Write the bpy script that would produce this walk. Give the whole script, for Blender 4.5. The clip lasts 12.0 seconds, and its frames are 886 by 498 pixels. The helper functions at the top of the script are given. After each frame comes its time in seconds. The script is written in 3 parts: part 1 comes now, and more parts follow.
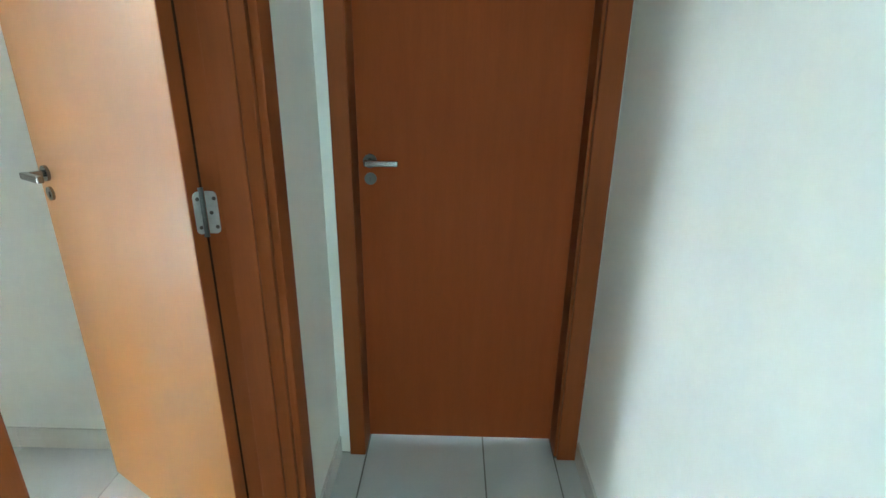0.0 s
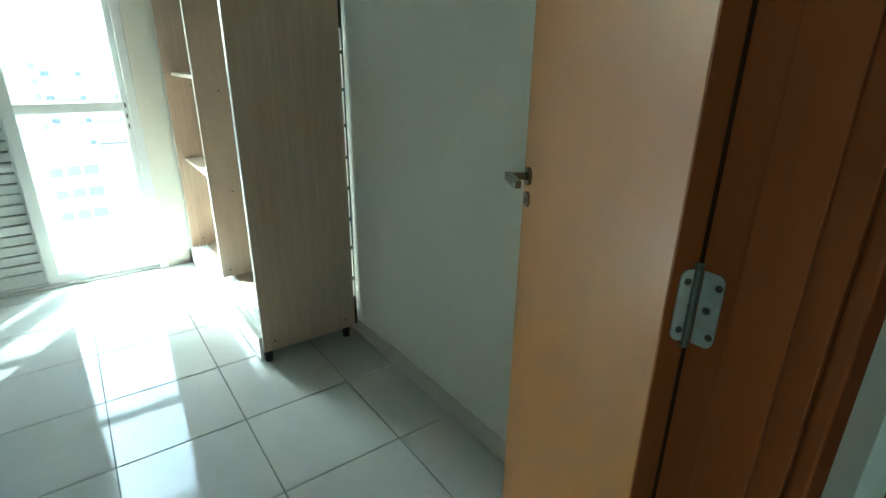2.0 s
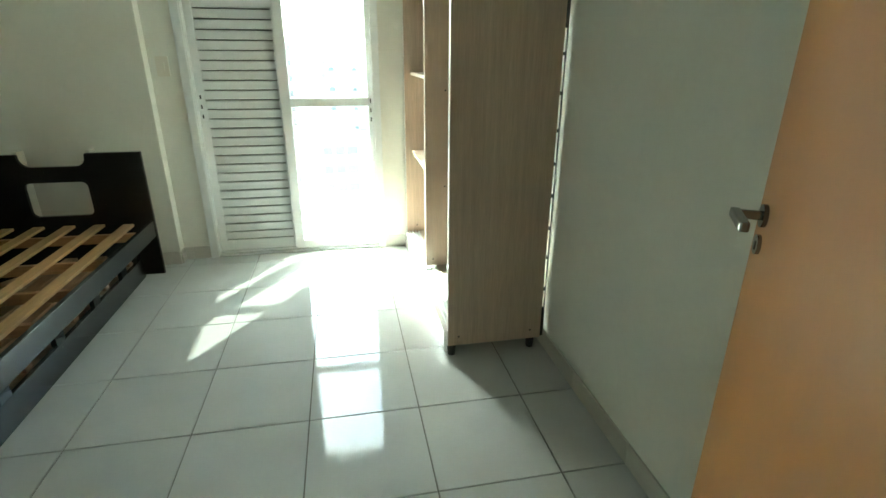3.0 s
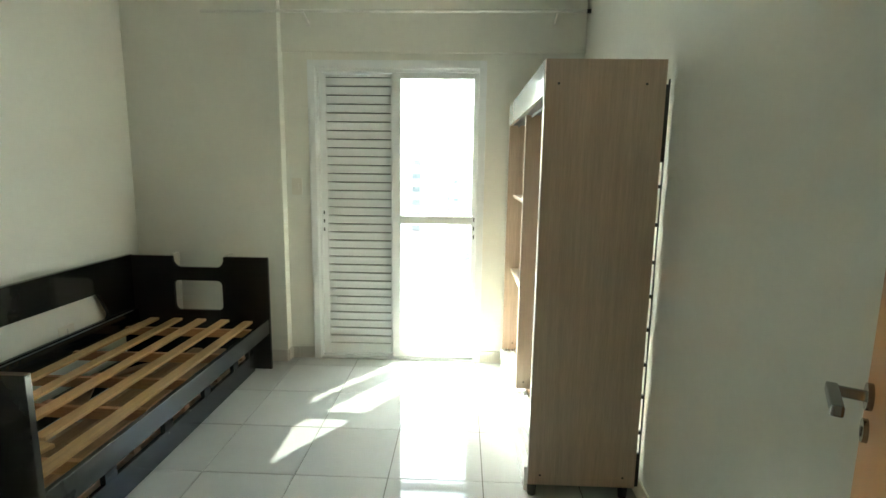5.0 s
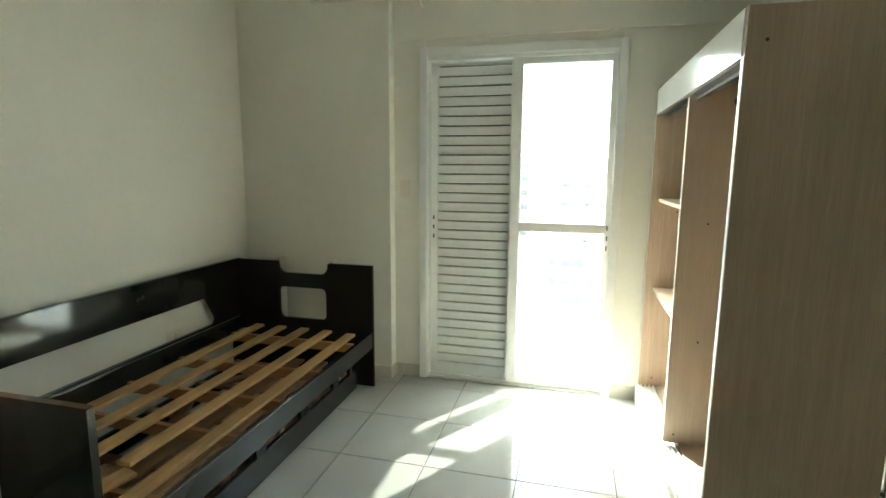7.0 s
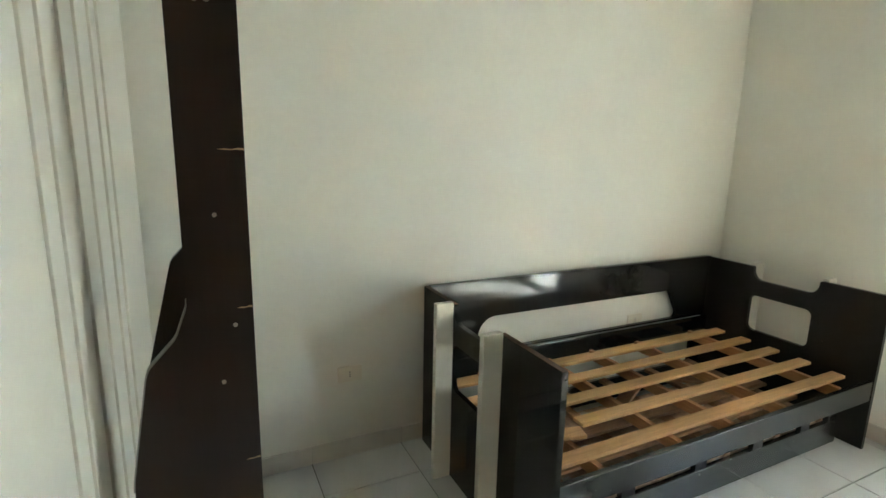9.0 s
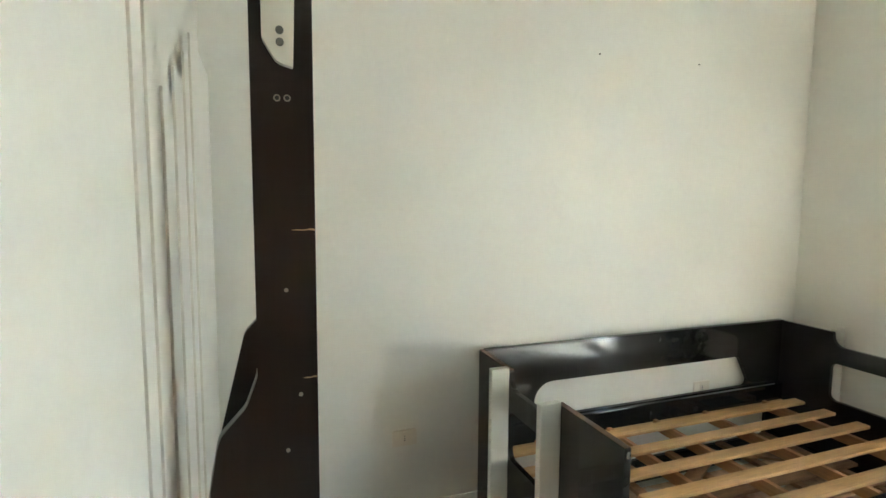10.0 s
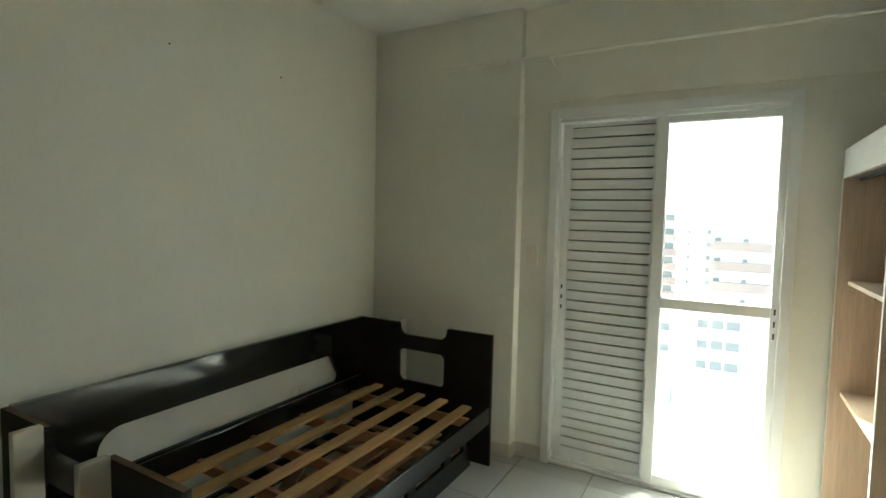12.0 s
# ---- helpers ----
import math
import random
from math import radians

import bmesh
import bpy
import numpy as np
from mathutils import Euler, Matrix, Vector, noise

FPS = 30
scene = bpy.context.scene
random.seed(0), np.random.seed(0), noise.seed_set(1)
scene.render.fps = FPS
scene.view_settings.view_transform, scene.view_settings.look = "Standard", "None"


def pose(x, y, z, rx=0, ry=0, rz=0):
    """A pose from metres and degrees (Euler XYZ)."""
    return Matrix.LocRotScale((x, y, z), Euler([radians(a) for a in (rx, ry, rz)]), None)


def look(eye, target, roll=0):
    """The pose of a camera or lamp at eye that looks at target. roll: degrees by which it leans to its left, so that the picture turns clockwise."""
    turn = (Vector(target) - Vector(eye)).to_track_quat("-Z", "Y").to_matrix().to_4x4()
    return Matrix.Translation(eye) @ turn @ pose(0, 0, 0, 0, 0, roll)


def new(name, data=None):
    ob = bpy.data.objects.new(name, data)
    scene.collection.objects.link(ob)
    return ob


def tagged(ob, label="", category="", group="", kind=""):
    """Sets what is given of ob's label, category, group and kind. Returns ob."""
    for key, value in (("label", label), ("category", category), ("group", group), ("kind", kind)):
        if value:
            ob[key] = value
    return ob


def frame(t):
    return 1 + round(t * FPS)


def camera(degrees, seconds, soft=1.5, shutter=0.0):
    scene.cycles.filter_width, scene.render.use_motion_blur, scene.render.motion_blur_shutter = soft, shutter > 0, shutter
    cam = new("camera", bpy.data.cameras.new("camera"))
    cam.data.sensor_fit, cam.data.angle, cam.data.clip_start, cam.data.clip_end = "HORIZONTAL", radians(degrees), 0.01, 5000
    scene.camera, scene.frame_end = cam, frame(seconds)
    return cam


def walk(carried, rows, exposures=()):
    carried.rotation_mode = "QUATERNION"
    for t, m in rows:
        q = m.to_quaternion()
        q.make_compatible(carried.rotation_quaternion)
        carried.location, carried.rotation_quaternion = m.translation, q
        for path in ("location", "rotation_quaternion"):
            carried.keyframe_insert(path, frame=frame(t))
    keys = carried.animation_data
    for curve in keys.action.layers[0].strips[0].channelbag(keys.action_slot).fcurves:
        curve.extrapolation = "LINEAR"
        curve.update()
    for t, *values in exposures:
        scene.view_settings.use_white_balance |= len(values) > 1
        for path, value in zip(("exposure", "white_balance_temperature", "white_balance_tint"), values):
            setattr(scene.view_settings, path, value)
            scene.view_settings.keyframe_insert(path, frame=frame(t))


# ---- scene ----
cam = camera(82.5, 12.0)
PATH = [
    (0, (-0.376, -2.434, 1.343), (1.504, -2.398, 0.662), 0.8),
    (0.3, (-0.29, -2.407, 1.333), (1.571, -2.14, 0.65), -0.8),
    (0.5, (-0.221, -2.398, 1.331), (1.601, -1.926, 0.655), -1.3),
    (1, (-0.078, -2.35, 1.33), (1.575, -1.445, 0.66), 0.5),
    (1.5, (-0.003, -2.272, 1.321), (1.387, -1.009, 0.632), 0.1),
    (2, (0.093, -2.163, 1.311), (1.202, -0.653, 0.61), 0.7),
    (2.5, (0.135, -2.1, 1.326), (0.902, -0.399, 0.607), -0.2),
    (3, (0.197, -2.093, 1.332), (0.559, -0.263, 0.613), 0.3),
    (3.5, (0.236, -2.121, 1.336), (0.361, -0.245, 0.653), 1.0),
    (3.7, (0.281, -2.119, 1.342), (0.307, -0.22, 0.717), 1.1),
    (5.3, (0.314, -2.074, 1.402), (0.231, -0.098, 1.108), 0.6),
    (5.5, (0.286, -2.034, 1.392), (0.192, -0.058, 1.103), 0.4),
    (6, (0.274, -1.857, 1.379), (0.15, 0.118, 1.092), 0.7),
    (6.5, (0.222, -1.726, 1.386), (0.048, 0.244, 1.089), 0.8),
    (6.8, (0.177, -1.698, 1.376), (-0.117, 0.258, 1.075), 0.7),
    (7, (0.184, -1.667, 1.37), (-0.299, 0.249, 1.063), 0.4),
    (7.5, (0.141, -1.61, 1.408), (-0.846, 0.096, 1.068), -0.1),
    (7.7, (0.164, -1.601, 1.412), (-1.0, -0.012, 1.065), 0.1),
    (9.5, (0.123, -1.697, 1.434), (-1.717, -0.986, 1.101), 0.6),
    (10, (0.154, -1.698, 1.47), (-1.719, -1.02, 1.284), 0.4),
    (10.5, (0.187, -1.661, 1.483), (-1.678, -0.943, 1.396), 0.7),
    (11, (0.219, -1.584, 1.476), (-1.486, -0.54, 1.41), 0.9),
    (11.5, (0.205, -1.521, 1.473), (-1.204, -0.103, 1.397), 0.8),
    (12, (0.172, -1.488, 1.469), (-0.803, 0.253, 1.342), 1.3),
]
EXPOSURES = [(0, 6.25, 5500, -3), (0.5, 6.6, 5350, -7), (1, 6.35, 5150, -14), (1.5, 5.2, 5150, -22), (2, 4.78, 5450, -21), (2.5, 4.77, 5850, -20), (3.5, 5.05, 6600, -15), (6.5, 4.93, 6650, -9),
             (7, 4.77, 6800, -10), (7.5, 4.25, 6850, -11), (9.5, 5.92, 6450, 1), (10.5, 5.87, 6400, 2), (11, 6.0, 6250, 2), (11.5, 4.55, 6650, -6), (12, 4.22, 6900, -8)]
walk(cam, [(t, look(eye, target, roll)) for t, eye, target, roll in PATH], EXPOSURES)

# ---- world and large lights ----
SUN_EL, SUN_DIR = radians(44.4), Vector((0.56, -0.83, 0)).normalized()
world = bpy.data.worlds.new("sky")
scene.world = world
world.use_nodes = True
wt = world.node_tree
sky = wt.nodes.new("ShaderNodeTexSky")
sky.sky_type, sky.sun_disc = "NISHITA", False
sky.sun_elevation = SUN_EL
sky.sun_rotation = math.atan2(-SUN_DIR.x, -SUN_DIR.y)
sky.dust_density = 2.0
wt.links.new(sky.outputs[0], wt.nodes["Background"].inputs[0])
wt.nodes["Background"].inputs[1].default_value = 0.15

sun = new("sun", bpy.data.lights.new("sun", "SUN"))
sun.data.energy, sun.data.angle, sun.data.color = 1.1, radians(0.6), (1.0, 0.98, 0.95)
down = Vector((SUN_DIR.x * math.cos(SUN_EL), SUN_DIR.y * math.cos(SUN_EL), -math.sin(SUN_EL)))
sun.matrix_world = look((2, 8, 9), Vector((2, 8, 9)) + down)


def area(name, eye, target, w, h, energy, color):
    ob = new(name, bpy.data.lights.new(name, "AREA"))
    ob.data.shape, ob.data.size, ob.data.size_y = "RECTANGLE", w, h
    ob.data.energy, ob.data.color = energy, color
    ob.matrix_world = look(eye, target)
    return ob


# area lamp added as hall fill, set in an assumed, unseen living-room window
area("hall_fill_daylight", (-3.1, -4.44, 1.45), (-3.1, 0, 1.45), 1.7, 1.5, 1.3, (0.86, 0.97, 1.0))
# spot lamp added to stand in for sunlight mirrored by an unseen upright pane
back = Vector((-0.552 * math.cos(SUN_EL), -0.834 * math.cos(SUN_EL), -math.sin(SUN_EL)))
glint = new("reflected_sun_spot", bpy.data.lights.new("reflected_sun_spot", "SPOT"))
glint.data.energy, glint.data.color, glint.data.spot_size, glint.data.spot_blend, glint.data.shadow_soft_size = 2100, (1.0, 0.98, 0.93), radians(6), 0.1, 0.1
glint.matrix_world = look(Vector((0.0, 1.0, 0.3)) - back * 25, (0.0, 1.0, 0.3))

# ---- materials ----


def material(name, color, rough=0.5, metal=0.0, vary=0.08, scale=6.0, stretch=(1, 1, 1), grain=0.0, grain_scale=60.0, bump=0.0,
             bump_scale=200.0, spec=0.5, coat=0.0, random_tint=0.0, rough_vary=0.0, scuff=None):
    """A node material with colour variation at two scales, fine relief and uneven gloss."""
    m = bpy.data.materials.new(name)
    m.use_nodes = True
    nt = m.node_tree
    b = nt.nodes["Principled BSDF"]
    b.inputs["Roughness"].default_value, b.inputs["Metallic"].default_value = rough, metal
    b.inputs["Specular IOR Level"].default_value = spec
    b.inputs["Coat Weight"].default_value = coat
    b.inputs["Coat Roughness"].default_value = 0.08
    co = nt.nodes.new("ShaderNodeTexCoord")
    mp = nt.nodes.new("ShaderNodeMapping")
    mp.inputs["Scale"].default_value = stretch
    nt.links.new(co.outputs["Object"], mp.inputs["Vector"])

    def noise_node(sc, detail, rgh=0.6):
        n = nt.nodes.new("ShaderNodeTexNoise")
        n.inputs["Scale"].default_value, n.inputs["Detail"].default_value, n.inputs["Roughness"].default_value = sc, detail, rgh
        nt.links.new(mp.outputs[0], n.inputs["Vector"])
        return n

    def scaled(socket, lo, hi):
        r = nt.nodes.new("ShaderNodeMapRange")
        r.inputs["From Min"].default_value, r.inputs["From Max"].default_value = 0.25, 0.75
        r.inputs["To Min"].default_value, r.inputs["To Max"].default_value = lo, hi
        nt.links.new(socket, r.inputs["Value"])
        return r.outputs[0]

    def times(a, bb):
        x = nt.nodes.new("ShaderNodeMath")
        x.operation = "MULTIPLY"
        nt.links.new(a, x.inputs[0])
        nt.links.new(bb, x.inputs[1])
        return x.outputs[0]

    value = scaled(noise_node(scale, 3).outputs[0], 1 - vary, 1 + vary)
    if grain:
        value = times(value, scaled(noise_node(grain_scale, 5, 0.7).outputs[0], 1 - grain, 1 + grain))
    if random_tint:
        info = nt.nodes.new("ShaderNodeObjectInfo")
        r = nt.nodes.new("ShaderNodeMapRange")
        r.inputs["To Min"].default_value, r.inputs["To Max"].default_value = 1 - random_tint, 1 + random_tint
        nt.links.new(info.outputs["Random"], r.inputs["Value"])
        value = times(value, r.outputs[0])
    mix = nt.nodes.new("ShaderNodeVectorMath")
    mix.operation = "SCALE"
    mix.inputs[0].default_value = color
    nt.links.new(value, mix.inputs["Scale"])
    nt.links.new(mix.outputs[0], b.inputs["Base Color"])
    if scuff:
        spots = noise_node(scuff[1], 2, 0.5)
        ramp = nt.nodes.new("ShaderNodeMapRange")
        ramp.inputs["From Min"].default_value, ramp.inputs["From Max"].default_value = scuff[2], scuff[2] + 0.03
        nt.links.new(spots.outputs[0], ramp.inputs["Value"])
        blend = nt.nodes.new("ShaderNodeMix")
        blend.data_type = "RGBA"
        blend.inputs[7].default_value = (*scuff[0], 1)
        nt.links.new(ramp.outputs[0], blend.inputs[0])
        nt.links.new(mix.outputs[0], blend.inputs[6])
        nt.links.new(blend.outputs[2], b.inputs["Base Color"])
    if rough_vary:
        nt.links.new(scaled(noise_node(scale * 2.3, 4).outputs[0], rough - rough_vary, rough + rough_vary), b.inputs["Roughness"])
    if bump:
        bp = nt.nodes.new("ShaderNodeBump")
        bp.inputs["Strength"].default_value, bp.inputs["Distance"].default_value = bump, 0.002
        nt.links.new(noise_node(bump_scale, 4).outputs[0], bp.inputs["Height"])
        nt.links.new(bp.outputs[0], b.inputs["Normal"])
    return m


WALL = material("wall_paint", (0.78, 0.765, 0.685), 0.6, vary=0.035, scale=1.7, grain=0.02, grain_scale=30, bump=0.25, bump_scale=90)
CEIL = material("ceiling_paint", (0.8, 0.79, 0.74), 0.7, vary=0.02, scale=2, bump=0.2, bump_scale=80)
TILE = material("ceramic_tile", (0.5, 0.502, 0.48), 0.06, vary=0.035, scale=5, grain=0.03, grain_scale=120, random_tint=0.03, rough_vary=0.025, spec=0.3)
BASE = material("skirting_tile", (0.66, 0.63, 0.56), 0.25, vary=0.05, scale=8, random_tint=0.03)
GROUT = material("grout", (0.16, 0.15, 0.13), 0.9, vary=0.2, scale=20)
DOOR = material("brown_door_laminate", (0.245, 0.057, 0.014), 0.6, spec=0.06, vary=0.05, scale=4, stretch=(9, 9, 0.7), grain=0.05, grain_scale=22, rough_vary=0.05)
LEAF = material("honey_door_laminate", (0.43, 0.178, 0.045), 0.36, spec=0.35, vary=0.05, scale=2.5, stretch=(3, 3, 0.7), grain=0.025, grain_scale=40, bump=0.05, bump_scale=300)
FRAME = material("door_frame_wood", (0.215, 0.054, 0.0115), 0.55, spec=0.15, vary=0.06, scale=4, stretch=(12, 12, 0.8), grain=0.06, grain_scale=25)
STEEL = material("brushed_steel", (0.25, 0.24, 0.225), 0.24, 1.0, vary=0.06, scale=30)
STEEL_OLD = material("zinc_hinge", (0.52, 0.55, 0.54), 0.42, 1.0, vary=0.12, scale=60)
BOLT = material("dull_bolt", (0.13, 0.13, 0.12), 0.45, 0.7)
DARKMETAL = material("dark_screw", (0.12, 0.11, 0.1), 0.5, 0.8)
ALU = material("white_aluminium", (0.8, 0.815, 0.805), 0.35, vary=0.03, scale=9, spec=0.5)
SEAM_SHADE = material("seam_shade_brown", (0.03, 0.013, 0.006), 0.8, spec=0.05)
GAP_DARK = material("dark_gap_fill", (0.05, 0.05, 0.05), 0.7)
OAK = material("grey_oak_laminate", (0.55, 0.42, 0.312), 0.42, vary=0.12, scale=3, stretch=(14, 14, 0.55), grain=0.16, grain_scale=16, rough_vary=0.06)
PALE = material("pale_oak_laminate", (0.46, 0.365, 0.28), 0.4, vary=0.07, scale=3, stretch=(14, 14, 0.55), grain=0.1, grain_scale=16)
GLOSS = material("white_gloss_lacquer", (0.78, 0.77, 0.74), 0.12, vary=0.03, scale=5, coat=0.5)
BANDGREY = material("worn_and_lit_edge_grey", (0.2, 0.19, 0.17), 0.45, vary=0.3, scale=14)
PLUG = material("grey_plastic_plug", (0.3, 0.27, 0.23), 0.4)
EDGE = material("white_edge_band", (0.75, 0.72, 0.67), 0.35, vary=0.04)
RODPAINT = material("off_white_rod_paint", (0.72, 0.7, 0.64), 0.3, vary=0.05)
BLACKPL = material("black_plastic", (0.025, 0.024, 0.024), 0.4)
RAIL = material("worn_wenge_rail", (0.02, 0.02, 0.019), 0.22, spec=0.35, vary=0.15, scale=5, rough_vary=0.02, scuff=((0.2, 0.2, 0.18), 45, 0.735))
# darker copy of the slat pine: under-bed shade put into the colour
PINE_UNDER = material("under_bed_pine", (0.24, 0.125, 0.058), 0.7, vary=0.25, scale=4, stretch=(10, 0.8, 10), grain=0.25, grain_scale=14, random_tint=0.2)
DUSTY = material("dusty_hardboard", (0.34, 0.22, 0.14), 0.85, vary=0.3, scale=5, grain=0.3, grain_scale=40, scuff=((0.36, 0.31, 0.25), 9, 0.62))
WENGE = material("wenge_lacquer", (0.018, 0.0165, 0.0145), 0.075, spec=0.42, vary=0.12, scale=4, grain=0.06, grain_scale=30, scuff=((0.22, 0.18, 0.14), 60, 0.79))
WENGE_UP = material("wenge_lacquer_upright", (0.014, 0.0088, 0.0068), 0.3, spec=0.3, vary=0.2, scale=3, stretch=(9, 9, 0.7), grain=0.05, grain_scale=14)
WORN = material("worn_chipboard", (0.42, 0.3, 0.18), 0.8, vary=0.25, scale=40)
WORN_DARK = material("raw_board_edge", (0.14, 0.08, 0.045), 0.7, vary=0.3, scale=30)
CREAM = material("cream_board", (0.66, 0.64, 0.55), 0.35, vary=0.06, scale=4)
PINE = material("pine_slat", (0.51, 0.297, 0.127), 0.55, vary=0.14, scale=3, stretch=(12, 0.8, 12), grain=0.22, grain_scale=14, bump=0.2, bump_scale=60, random_tint=0.12)
PINE_X = material("pine_batten", (0.43, 0.205, 0.085), 0.6, vary=0.16, scale=3, stretch=(0.8, 12, 12), grain=0.22, grain_scale=14, random_tint=0.1)
PLASTIC = material("cream_switch_plastic", (0.75, 0.7, 0.59), 0.3, vary=0.02)
RAWEDGE = material("beige_raw_edge", (0.62, 0.59, 0.51), 0.7, vary=0.1, scale=9)
PVC = material("white_sheet", (0.7, 0.68, 0.61), 0.4, vary=0.04, scale=3)
CONCRETE = material("balcony_tile", (0.62, 0.6, 0.56), 0.6, vary=0.1, scale=3)
FACADE = material("facade_render", (0.6, 0.59, 0.57), 0.8, vary=0.1, scale=0.2, random_tint=0.12)
FACADE_C = material("facade_grey_render", (0.46, 0.47, 0.46), 0.8, vary=0.2, scale=0.3)
FACADE_B = material("facade_brick_tone", (0.25, 0.175, 0.14), 0.8, vary=0.12, scale=0.2, random_tint=0.12)
PANE_FAR = material("far_window", (0.15, 0.14, 0.125), 0.5, vary=0.1)
CITY = material("city_ground", (0.6, 0.59, 0.56), 0.9, vary=0.4, scale=0.03, grain=0.3, grain_scale=0.3)

GLASS = bpy.data.materials.new("window_glass")
GLASS.use_nodes = True
gb = GLASS.node_tree.nodes["Principled BSDF"]
gb.inputs["Transmission Weight"].default_value, gb.inputs["Roughness"].default_value, gb.inputs["IOR"].default_value = 1.0, 0.0, 1.45

# ---- mesh helpers ----
ORIGIN = {}


def thing(name, base, label, category, group="", kind=""):
    """An empty at the thing's base; its parts are given in world places."""
    ob = new(name)
    ob.location = base
    ob.empty_display_size = 0.1
    ORIGIN[ob.name] = Vector(base)
    return tagged(ob, label, category, group, kind)


def part(name, bm, mat, parent=None, label="", smooth=False):
    me = bpy.data.meshes.new(name)
    bmesh.ops.recalc_face_normals(bm, faces=bm.faces[:])
    if parent is not None:
        o = ORIGIN[parent.name]
        bmesh.ops.translate(bm, verts=bm.verts[:], vec=-o)
    if smooth:
        for f in bm.faces:
            f.smooth = True
    bm.to_mesh(me)
    bm.free()
    me.materials.append(mat)
    ob = new(name, me)
    if parent is not None:
        ob.parent = parent
        ORIGIN[ob.name] = ORIGIN[parent.name]
    if label:
        ob["label"] = label
    return ob


def boxes(*pairs, bevel=0.0):
    """One bmesh of boxes, each from one corner to the other."""
    bm = bmesh.new()
    for a, b in pairs:
        r = bmesh.ops.create_cube(bm, size=1.0)
        for v in r["verts"]:
            v.co = Vector([(a[i] + b[i]) / 2 + v.co[i] * (b[i] - a[i]) for i in range(3)])
    if bevel:
        bmesh.ops.bevel(bm, geom=bm.edges[:], offset=bevel, segments=2, affect="EDGES", profile=0.6)
    return bm


def rod(a, b, r, seg=14, r2=None):
    """A round bar from a to b."""
    a, b = Vector(a), Vector(b)
    bm = bmesh.new()
    d = b - a
    bmesh.ops.create_cone(bm, cap_ends=True, segments=seg, radius1=r, radius2=r if r2 is None else r2, depth=d.length)
    m = Matrix.Translation((a + b) / 2) @ d.to_track_quat("Z", "Y").to_matrix().to_4x4()
    bmesh.ops.transform(bm, matrix=m, verts=bm.verts[:])
    return bm


def merged(*bms):
    out = bmesh.new()
    for b in bms:
        me = bpy.data.meshes.new("tmp")
        b.to_mesh(me)
        b.free()
        out.from_mesh(me)
        bpy.data.meshes.remove(me)
    return out


def rounded(points, radii, seg=6):
    """A closed outline whose corners are rounded by the given radii."""
    out, n = [], len(points)
    for i in range(n):
        p, a, b, r = Vector(points[i]), Vector(points[i - 1]), Vector(points[(i + 1) % n]), radii[i]
        if r <= 0:
            out.append(p)
            continue
        u, v = (a - p).normalized(), (b - p).normalized()
        half = u.angle(v) / 2
        t = r / math.tan(half)
        s, e = p + u * t, p + v * t
        c = p + (u + v).normalized() * (r / math.sin(half))
        a0 = math.atan2(s.y - c.y, s.x - c.x)
        a1 = math.atan2(e.y - c.y, e.x - c.x)
        d = (a1 - a0 + math.pi) % (2 * math.pi) - math.pi
        out += [Vector((c.x + r * math.cos(a0 + d * k / seg), c.y + r * math.sin(a0 + d * k / seg))) for k in range(seg + 1)]
    return out


def board(outline, holes, place, thick):
    """A board of that thickness from a 2D outline with holes. place(u, v, w) gives the world point, w across the thickness."""
    bm = bmesh.new()
    for loop in (outline, *holes):
        vs = [bm.verts.new((p[0], p[1], 0)) for p in loop]
        for i in range(len(vs)):
            bm.edges.new((vs[i - 1], vs[i]))
    bmesh.ops.triangle_fill(bm, use_beauty=True, use_dissolve=False, edges=bm.edges[:])
    bmesh.ops.dissolve_limit(bm, angle_limit=0.01, verts=bm.verts[:], edges=bm.edges[:])
    r = bmesh.ops.extrude_face_region(bm, geom=bm.faces[:])
    for e in r["geom"]:
        if isinstance(e, bmesh.types.BMVert):
            e.co.z = thick
    for v in bm.verts:
        v.co = Vector(place(*v.co))
    return bm


def structure(name, bm, mat, label, category):
    return tagged(part(name, bm, mat), label, category, kind="structure")


# ---- the room's plan ----
XL, XR, YW, YD, YH, YR = -1.97, 1.10, 1.43, -1.905, -2.04, -2.903   # left, right, balcony wall, door wall (room, hall), hall's other wall
XE, H, T = 1.115, 2.69, 0.14                                        # hall's end wall, ceiling, wall thickness
YC, YB, XC, ZB = 1.35, 1.41, -0.921, 2.15                           # column face, beam face, column edge, beam underside
OX0, OX1, OZ = -0.045, 0.67, 2.10                                   # bedroom door opening (rough)
WX0, WX1, WZ = -0.72, 0.435, 2.07                                   # balcony door opening
SUN_CUT_EDGE = 2.3                                                  # how far the added sun-cutting slab reaches out
CY0, CY1 = -2.85, -2.105                                            # closed door opening

structure("wall_west", boxes(((XL - T, YD - T, 0), (XL, YC + 0.35, H))), WALL, "plain off-white painted plaster wall", "wall")
structure("wall_east", boxes(((XR, YD, 0), (XR + T, YW + 0.15, H))), WALL, "plain off-white painted plaster wall", "wall")
structure("wall_north", boxes(
    ((XL, YC, 0), (XC, YW + 0.15, H)),
    ((XC, YW, 0), (WX0, YW + 0.15, H)), ((WX1, YW, 0), (XR, YW + 0.15, H)), ((WX0, YW, WZ), (WX1, YW + 0.15, H)),
    ((XC, YB, ZB), (XR, YW, H)), bevel=0.004), WALL, "off-white wall with a column, a beam and the balcony doorway", "wall")
structure("wall_south", boxes(
    ((-1.9, YH, 0), (OX0, YD, H)), ((XL, YH, 0), (-1.9, YD, H)), ((OX1, YH, 0), (XE, YD, H)), ((OX0, YH, OZ), (OX1, YD, H))),
    WALL, "off-white wall with the bedroom doorway in it", "wall")
